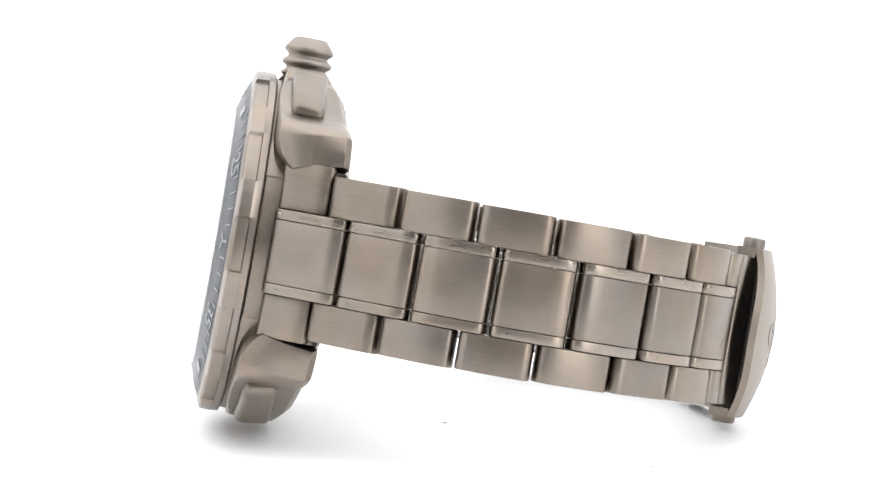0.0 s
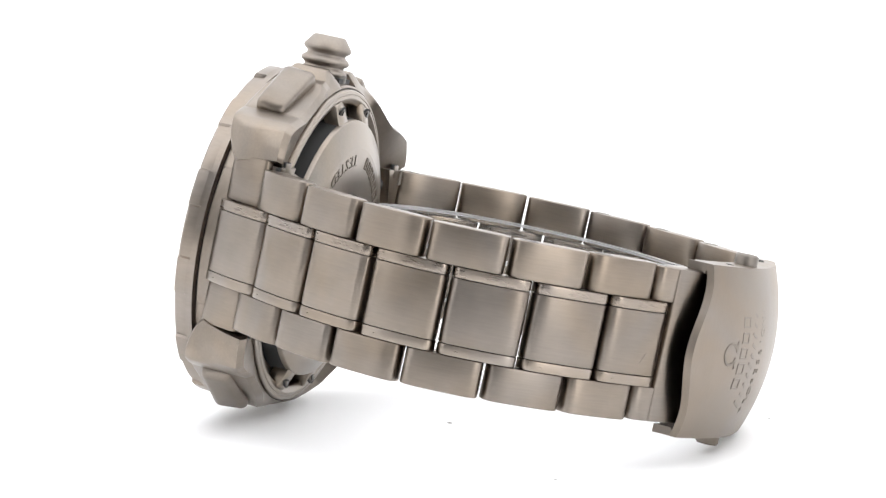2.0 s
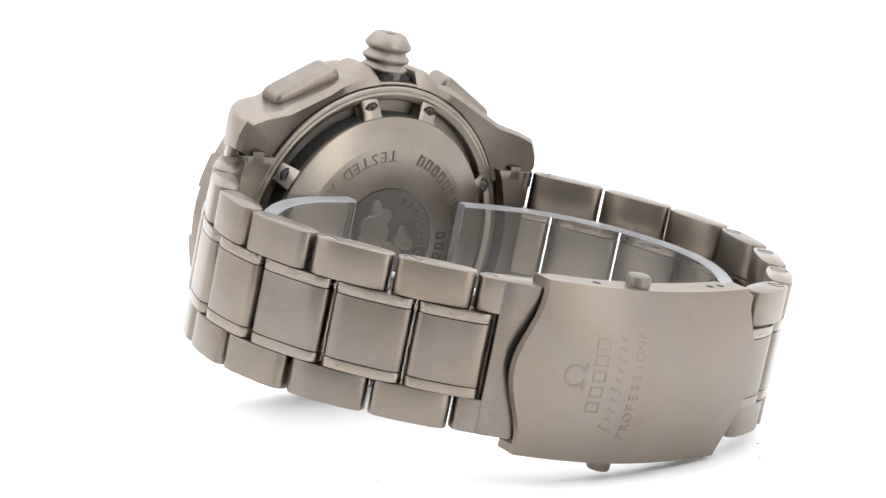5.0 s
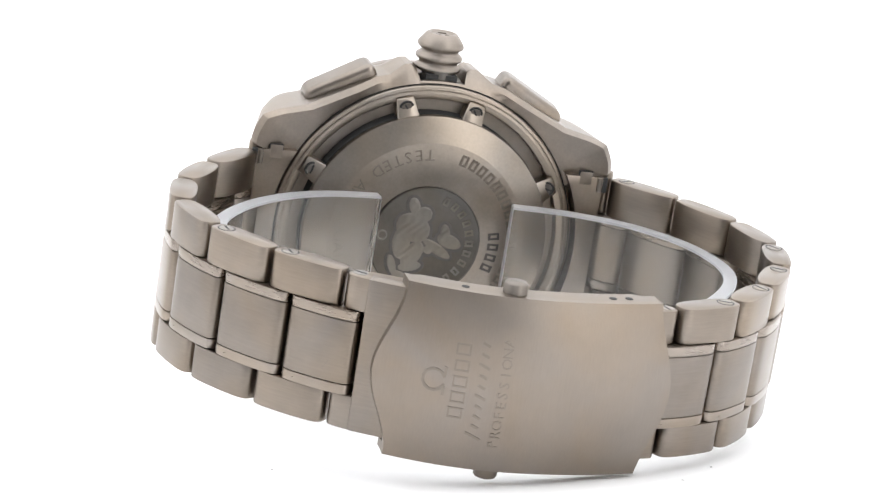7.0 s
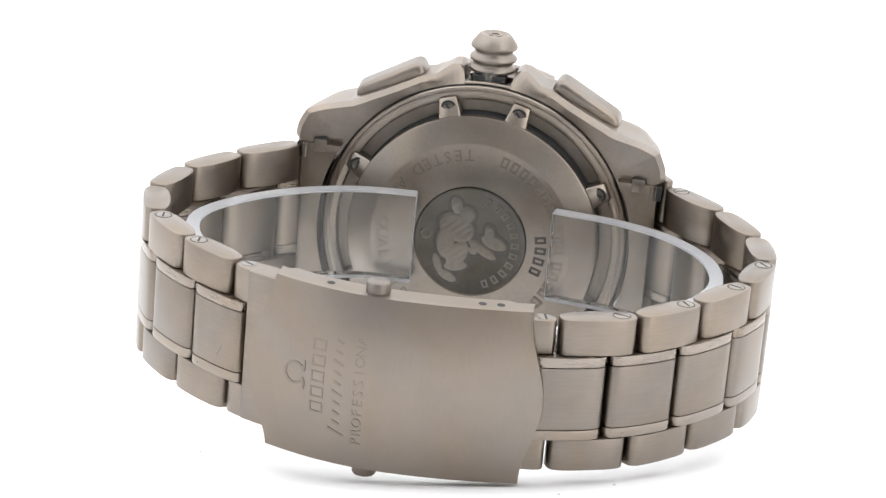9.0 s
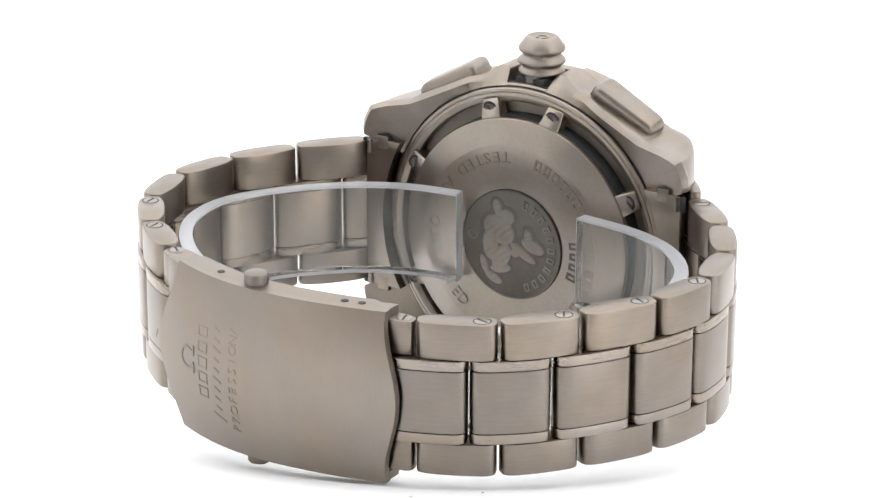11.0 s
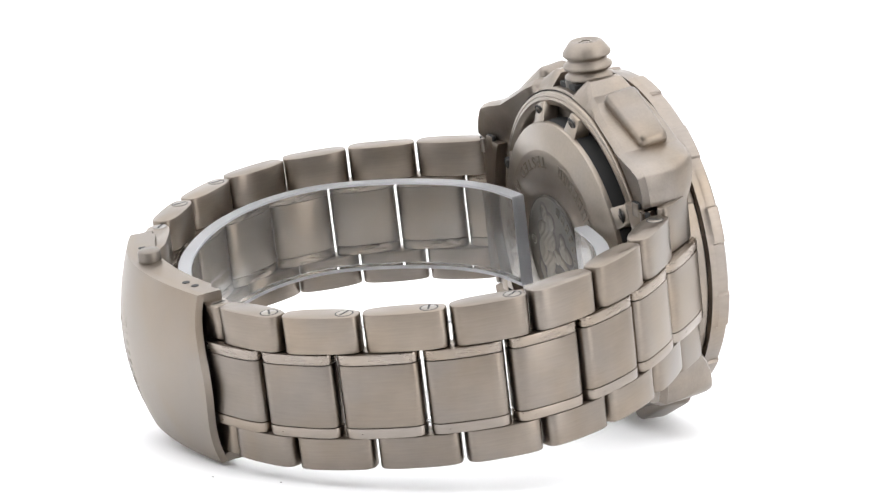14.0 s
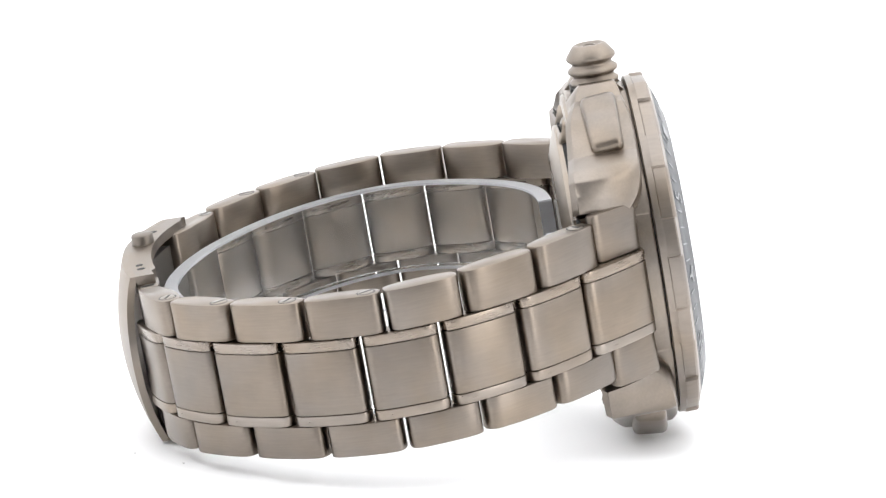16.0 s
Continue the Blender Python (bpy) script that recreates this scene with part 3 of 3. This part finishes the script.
        round_edge = [(sgn * max(18.6, math.sqrt(22.25 ** 2 - z * z)), z) for z in (-10.9 + 21.8 * k / 16 for k in range(17))]
        plate = merge(bmesh.new(), prism(round_edge + [(sgn * 24.95, 10.9), (sgn * 24.95, -10.9)], 1.72, 4.6, 0.12), Matrix.Rotation(radians(-90), 4, "X"))
        core = part("end_plate", plate, CASE, watch, "flat inner end piece of the bracelet", place(0, 0, 0.4))
        for z in (10.2, -9.4):  # black blocks for the shade in square cut-outs where the bar's ends show
            hole = part("bar_hole", block(2.2, 0.5, 2.2, 0.1, 1), RUBBER_AND_SHADE, watch, "black block for a shaded cut-out at the spring bar's end", place(sgn * 24.5, 1.98, z))
            part("bar_end", revolve([(0, -1.0), (0.36, -1.0), (0.36, 1.0), (0, 1.0)], "Z", 12), STEEL, hole, "steel end of the spring bar", place(sgn * -0.1, -0.3, 0))
        for z in (1, -1):  # tabs that reach into notches of the lugs, the notches' shade as black outlines
            part("tab_seam", block(2.0, 0.6, 2.0, 0.1, 1), RUBBER_AND_SHADE, core, "joint round the tab, black for the notch's shade", place(sgn * 22.3, 2.1, z * 10.6))
            part("end_tab", block(1.8, 0.8, 1.85, 0.15, 2), CASE, core, "small tab of the end piece", place(sgn * 22.3, 2.08, z * 10.6))
        # spring bar
        part("spring_bar", revolve([(0, -10.6), (0.7, -10.6), (0.7, 10.6), (0, 10.6)], "Z", 16), STEEL, watch, "steel spring bar", place(sgn * 24.3, 3.3, 0.35))


def clasp_line(x):
    """Outer surface of the clasp in plan."""
    return -57.85 + (0.0166 if x < -1.0 else 0.0086) * (x + 1.0) ** 2


def build_clasp():
    nx, nz = 40, 24
    bm = bmesh.new()

    def grid(off):
        rows = []
        for j in range(nz + 1):
            z = -11.0 + 22.25 * j / nz
            w = (z - 0.125) / 11.125
            bulge = 1 - w * w
            swell = 0.5 + 0.5 * math.cos(math.pi * w)
            x0, x1 = -16.5 - 3.0 * swell, 15.3 + 2.3 * swell
            rows.append([])
            for i in range(nx + 1):
                x = x0 + (x1 - x0) * i / nx
                rows[-1].append(bm.verts.new((x, clasp_line(x) + off - 2.2 * bulge, z)))
        return rows

    a, b = grid(0.0), grid(0.95)
    for j in range(nz):
        for i in range(nx):
            bm.faces.new((a[j][i], a[j][i + 1], a[j + 1][i + 1], a[j + 1][i]))
            bm.faces.new((b[j][i], b[j + 1][i], b[j + 1][i + 1], b[j][i + 1]))
    for j in range(nz):
        bm.faces.new((a[j][0], a[j + 1][0], b[j + 1][0], b[j][0]))
        bm.faces.new((a[j][nx], b[j][nx], b[j + 1][nx], a[j + 1][nx]))
    for j in (0, nz):
        for i in range(nx):
            bm.faces.new((a[j][i], b[j][i], b[j][i + 1], a[j][i + 1]))
    clasp = part("clasp", bm, CLASP, watch, "brushed titanium folding clasp cover", smooth=45)
    for sz in (1, -1):  # side walls of the cover
        rim = 11.23 if sz > 0 else 10.98
        bm = bmesh.new()
        n = 30
        rows = []
        for i in range(n + 1):
            x = -16.4 + 31.5 * i / n
            deep = 3.9 if -15 < x < 12.5 else 3.2
            y = clasp_line(x)
            rows.append([bm.verts.new((x, yy, zz * sz)) for yy, zz in ((y + 0.55, rim), (y + deep, rim), (y + deep, 9.9), (y + 0.9, 9.9))])
        for p, q in zip(rows, rows[1:]):
            for k in range(4):
                bm.faces.new((p[k], p[(k + 1) % 4], q[(k + 1) % 4], q[k]))
        bm.faces.new(rows[0])
        bm.faces.new(rows[-1][::-1])
        part("side_wall", bm, CLASP, clasp)
        # pin holes as black discs, their shade put into the colour
        for x in (-9.6, 9.0, 11.2):
            part("pin_hole", revolve([(0, 0), (0.5, 0), (0.5, 0.1), (0, 0.1)], "Z", 16), RUBBER_AND_SHADE, clasp, "small black disc for the shade in a pin hole", place(x, clasp_line(x) + 2.1, 11.18 if sz > 0 else -11.03))
        part("release_button", revolve([(0, 10.5), (1.5, 10.5), (1.5, 12.4), (1.3, 12.65), (0, 12.7)] if sz > 0 else [(0, -12.5), (1.3, -12.45), (1.5, -12.2), (1.5, -10.5), (0, -10.5)], "Z", 32), BUTTON, clasp, "round titanium release button", place(-3.65, -55.4, 0), smooth=50)
    # folded blades inside the cover, the shade there put into their colour
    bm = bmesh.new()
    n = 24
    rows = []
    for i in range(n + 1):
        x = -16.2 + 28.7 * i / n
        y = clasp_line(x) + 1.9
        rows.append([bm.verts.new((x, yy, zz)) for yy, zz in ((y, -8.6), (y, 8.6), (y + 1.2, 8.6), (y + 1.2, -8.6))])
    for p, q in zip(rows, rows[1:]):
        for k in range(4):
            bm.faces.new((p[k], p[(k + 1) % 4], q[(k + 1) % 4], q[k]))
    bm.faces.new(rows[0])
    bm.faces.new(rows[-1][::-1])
    part("folding_blade", bm, DARK, clasp, "folded blade inside the clasp, coloured dark for the shade there")
    # slider pieces that run into the cover
    for line, sgn in ((SIX, -1), (TWELVE, 1)):
        p = line[-1]
        q = (-11.5, -53.0) if sgn < 0 else (10.5, -54.5)
        m = along(p, q)
        h = math.hypot(q[0] - p[0], q[1] - p[1]) / 2 - 0.1
        for sz in (1, -1):
            ob = part("slider_arm", prism(link_outline(h, 1.7 if sgn < 0 else 1.05, 1.9), 5.42 if sz > 0 else -9.7, 9.7 if sz > 0 else -5.42, 0.2), LINK, watch, "end piece of the bracelet entering the clasp", m)
            if sz > 0:
                sx = 1 if (m.to_3x3() @ Vector((1, 0, 0))).dot(Vector((p[0] - q[0], p[1] - q[1], 0))) > 0 else -1
                screw = part("screw", revolve([(0, 9.4), (0.98, 9.4), (0.98, 9.72), (0.9, 9.8), (0, 9.8)], "Z", 24), STEEL, watch, "slotted steel screw in the link", m @ place(sx * (h - 1.4), -0.3, 0))
                part("slot", block(1.7, 0.26, 0.1, 0), RUBBER_AND_SHADE, screw, m=Matrix.Rotation(0.7 + sgn, 4, "Z") @ place(0, 0, 9.78))
        # plate joining the arms beyond the last centre link
        u = 0.245 if sgn < 0 else 0.35
        p2 = (p[0] + (q[0] - p[0]) * u, p[1] + (q[1] - p[1]) * u)
        h2 = math.hypot(q[0] - p2[0], q[1] - p2[1]) / 2
        part("slider_plate", prism(link_outline(h2, 1.95 if sgn < 0 else 1.1, 1.9, True), -9.72, 9.72, 0.2), LINK, watch, "plate of the bracelet's end entering the clasp", along(p2, q))
    # engraving on the cover, piece by piece over its crown
    def on_cover(x, z):
        y = clasp_line(x) - 2.2 * (1 - (z / 11) ** 2) - 0.005
        ax = math.atan(2 * 0.0166 * (x + 1.0))
        az = -math.atan(4.4 * z / 121)
        return Matrix.Translation((x, y, z)) @ Matrix.Rotation(ax, 4, "Z") @ Matrix.Rotation(az, 4, "X") @ ENGRAVING_TURN

    word = bmesh.new()
    for k, ch in enumerate("PROFESSIONAL"):
        merge(word, letters(ch, 1.85, 0.03), on_cover(-4.4, -7.1 + 1.32 * k))
    part("lettering", word, ENGRAVE_SOFT, clasp, "shallow engraved word on the clasp")
    for k in range(5):  # open bars of the letters' size
        bar = bmesh.new()
        for x, y, sx, sy in ((-0.6, 0, 0.22, 1.8), (0.6, 0, 0.22, 1.8), (0, 0.79, 1.0, 0.22), (0, -0.79, 1.0, 0.22)):
            merge(bar, block(sx, sy, 0.06, 0), on_cover(-9.7, -3.4 + 2.0 * k) @ Matrix.Translation((x, y, 0)))
        part("name_bar", bar, ENGRAVE_SOFT, clasp, "shallow engraved bar in place of a name")
    for k in range(11):  # slanting bars of a running hand
        tall = 2.1 if k == 0 else 1.5 if k in (4, 7) else 1.0
        lean = Matrix.Rotation(radians(-24), 4, "Z")
        part("script_bar", merge(bmesh.new(), block(0.34, tall, 0.06, 0), on_cover(-7.1, -6.2 + 1.3 * k) @ lean), ENGRAVE_SOFT, clasp, "shallow engraved bar in place of a name")
    ring = bmesh.new()
    for k in range(11):
        a = radians(-55 + 290 * k / 10)
        merge(ring, block(0.34, 0.8, 0.06, 0), on_cover(-12.7, 0.4) @ Matrix.Translation((1.3 * math.cos(a), 1.3 * math.sin(a), 0)) @ Matrix.Rotation(a, 4, "Z"))
    for x in (-1.25, 1.25):
        merge(ring, block(1.1, 0.34, 0.06, 0), on_cover(-12.7, 0.4) @ Matrix.Translation((x, -1.3, 0)))
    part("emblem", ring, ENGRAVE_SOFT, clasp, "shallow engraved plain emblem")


# the words run from the lower edge of the clasp to the upper one, their heads towards the six o'clock side
ENGRAVING_TURN = Matrix(((0, -1, 0), (0, 0, -1), (1, 0, 0))).to_4x4()

build_case()
build_bezel()
build_pushers()
build_back()
for ob in watch.children:  # the case's middle lies a little towards the crown
    ob.location.z += 0.4 * MM
build_crown()
build_bracelet()
build_clasp()


# ---- the clear support inside the bracelet ----
def build_support():
    thing = tagged(new("bracelet_support"), "clear plastic collar spread inside the watch bracelet", "watch holder")
    pts = [(-7.8, -1.2), (-15, -2.2), (-22, -5.6), (-28.5, -11.8), (-33.2, -20.0), (-33.2, -27.5), (-30, -34.5), (-24, -41.0), (-15, -47.0), (-5, -50.6), (5, -51.8),
           (14, -50.0), (22, -45.5), (28.5, -38.5), (33.5, -30.5), (35.3, -22.5), (33.2, -13.5), (27.5, -6.4), (20, -2.6), (11.5, -1.1)]
    fine = []
    for i in range(len(pts) - 1):
        p0, p1, p2, p3 = (Vector(pts[max(0, min(len(pts) - 1, i + k))]) for k in (-1, 0, 1, 2))
        for j in range(4):
            t = j / 4
            fine.append(0.5 * ((2 * p1) + (p2 - p0) * t + (2 * p0 - 5 * p1 + 4 * p2 - p3) * t * t + (3 * p1 - p0 - 3 * p2 + p3) * t ** 3))
    fine.append(Vector(pts[-1]))
    bm = bmesh.new()
    rows = []
    for i, p in enumerate(fine):
        d = (fine[min(len(fine) - 1, i + 1)] - fine[max(0, i - 1)]).normalized()
        n = Vector((-d.y, d.x))
        rows.append([bm.verts.new((p.x + n.x * o, p.y + n.y * o, z)) for o, z in ((-0.95, -5.4), (-0.95, 6.55), (-0.9, 6.6), (0.9, 6.6), (0.95, 6.55), (0.95, -5.4), (0.9, -5.45), (-0.9, -5.45))])
    for p, q in zip(rows, rows[1:]):
        for k in range(8):
            bm.faces.new((p[k], p[(k + 1) % 8], q[(k + 1) % 8], q[k]))
    bm.faces.new(rows[0])
    bm.faces.new(rows[-1][::-1])
    part("collar", bm, PLASTIC, thing, "clear bent plastic strip", smooth=30).visible_shadow = False
    for z0, z1 in ((6.61, 6.95), (-5.95, -5.46)):  # sawn rims
        bm = bmesh.new()
        rows = []
        for i, p in enumerate(fine):
            d = (fine[min(len(fine) - 1, i + 1)] - fine[max(0, i - 1)]).normalized()
            n = Vector((-d.y, d.x))
            rows.append([bm.verts.new((p.x + n.x * o, p.y + n.y * o, z)) for o, z in ((-0.9, z0), (0.9, z0), (0.9, z1), (-0.9, z1))])
        for p, q in zip(rows, rows[1:]):
            for k in range(4):
                bm.faces.new((p[k], p[(k + 1) % 4], q[(k + 1) % 4], q[k]))
        bm.faces.new(rows[0])
        bm.faces.new(rows[-1][::-1])
        part("sawn_rim", bm, EDGE, thing, "pale sawn rim of the strip", smooth=30).visible_shadow = False
    for p, q in ((fine[0], fine[1]), (fine[-1], fine[-2])):
        d = (p - q).normalized()
        m = place(p.x + d.x * 0.06, p.y + d.y * 0.06, 0.5, 0, 0, math.degrees(math.atan2(d.y, d.x)))
        part("sawn_end", block(0.09, 1.85, 12.6, 0), EDGE, thing, "pale sawn end of the strip", m)
    return thing


support = build_support()


# ---- the turntable ----
def build_turntable():
    bm = bmesh.new()
    n = 128
    rings = [[bm.verts.new((r * 1000 * math.cos(2 * math.pi * i / n), r * 1000 * math.sin(2 * math.pi * i / n), z)) for i in range(n)] for r, z in ((0.1495, -1.15), (0.15, -0.9), (0.15, -0.2), (0.1497, -0.03), (0.149, 0.0))]
    for a, b in zip(rings, rings[1:]):
        for i in range(n):
            bm.faces.new((a[i], a[(i + 1) % n], b[(i + 1) % n], b[i]))
    bm.faces.new(rings[-1])
    bm.faces.new(rings[0][::-1])
    thing = tagged(new("turntable"), "round white turntable plate with specks of dust", "turntable")
    part("plate", bm, WHITE, thing)
    for x, y, s in ((-0.0003, 0.0017, 0.45), (0.0258, -0.0262, 0.22)):
        b = bmesh.new()
        bmesh.ops.create_icosphere(b, subdivisions=1, radius=1)
        for v in b.verts:
            v.co = Vector((v.co.x * s, v.co.y * s * 0.7, max(0, v.co.z) * s * 0.35))
        part("dust_speck", b, SPECK, thing, "tiny grey speck of dust", Matrix.Rotation(radians(-SPIN * 8), 4, "Z").inverted() @ Matrix.Translation((x, y, 0)))
    for x, y, s in ((0.0275, -0.032, 0.2), (0.0218, -0.039, 0.18)):
        b = bmesh.new()
        bmesh.ops.create_icosphere(b, subdivisions=1, radius=s)
        for v in b.verts:
            v.co.z = max(0, v.co.z) * 0.4
        part("dust_speck", b, SPECK, thing, "tiny grey speck of dust", Matrix.Translation((x, y, 0)))
    return thing


turntable = build_turntable()


# ---- what moves: all turns together about the table's axis ----
def motions():
    times = [0.5 * i for i in range(33)]
    turn = [(t, Matrix.Rotation(radians(SPIN * (t - 8.0)), 4, "Z")) for t in times]
    walk(turntable, turn)
    walk(watch, [(t, m @ REST) for t, m in turn])
    walk(support, [(t, m @ REST) for t, m in turn])


motions()
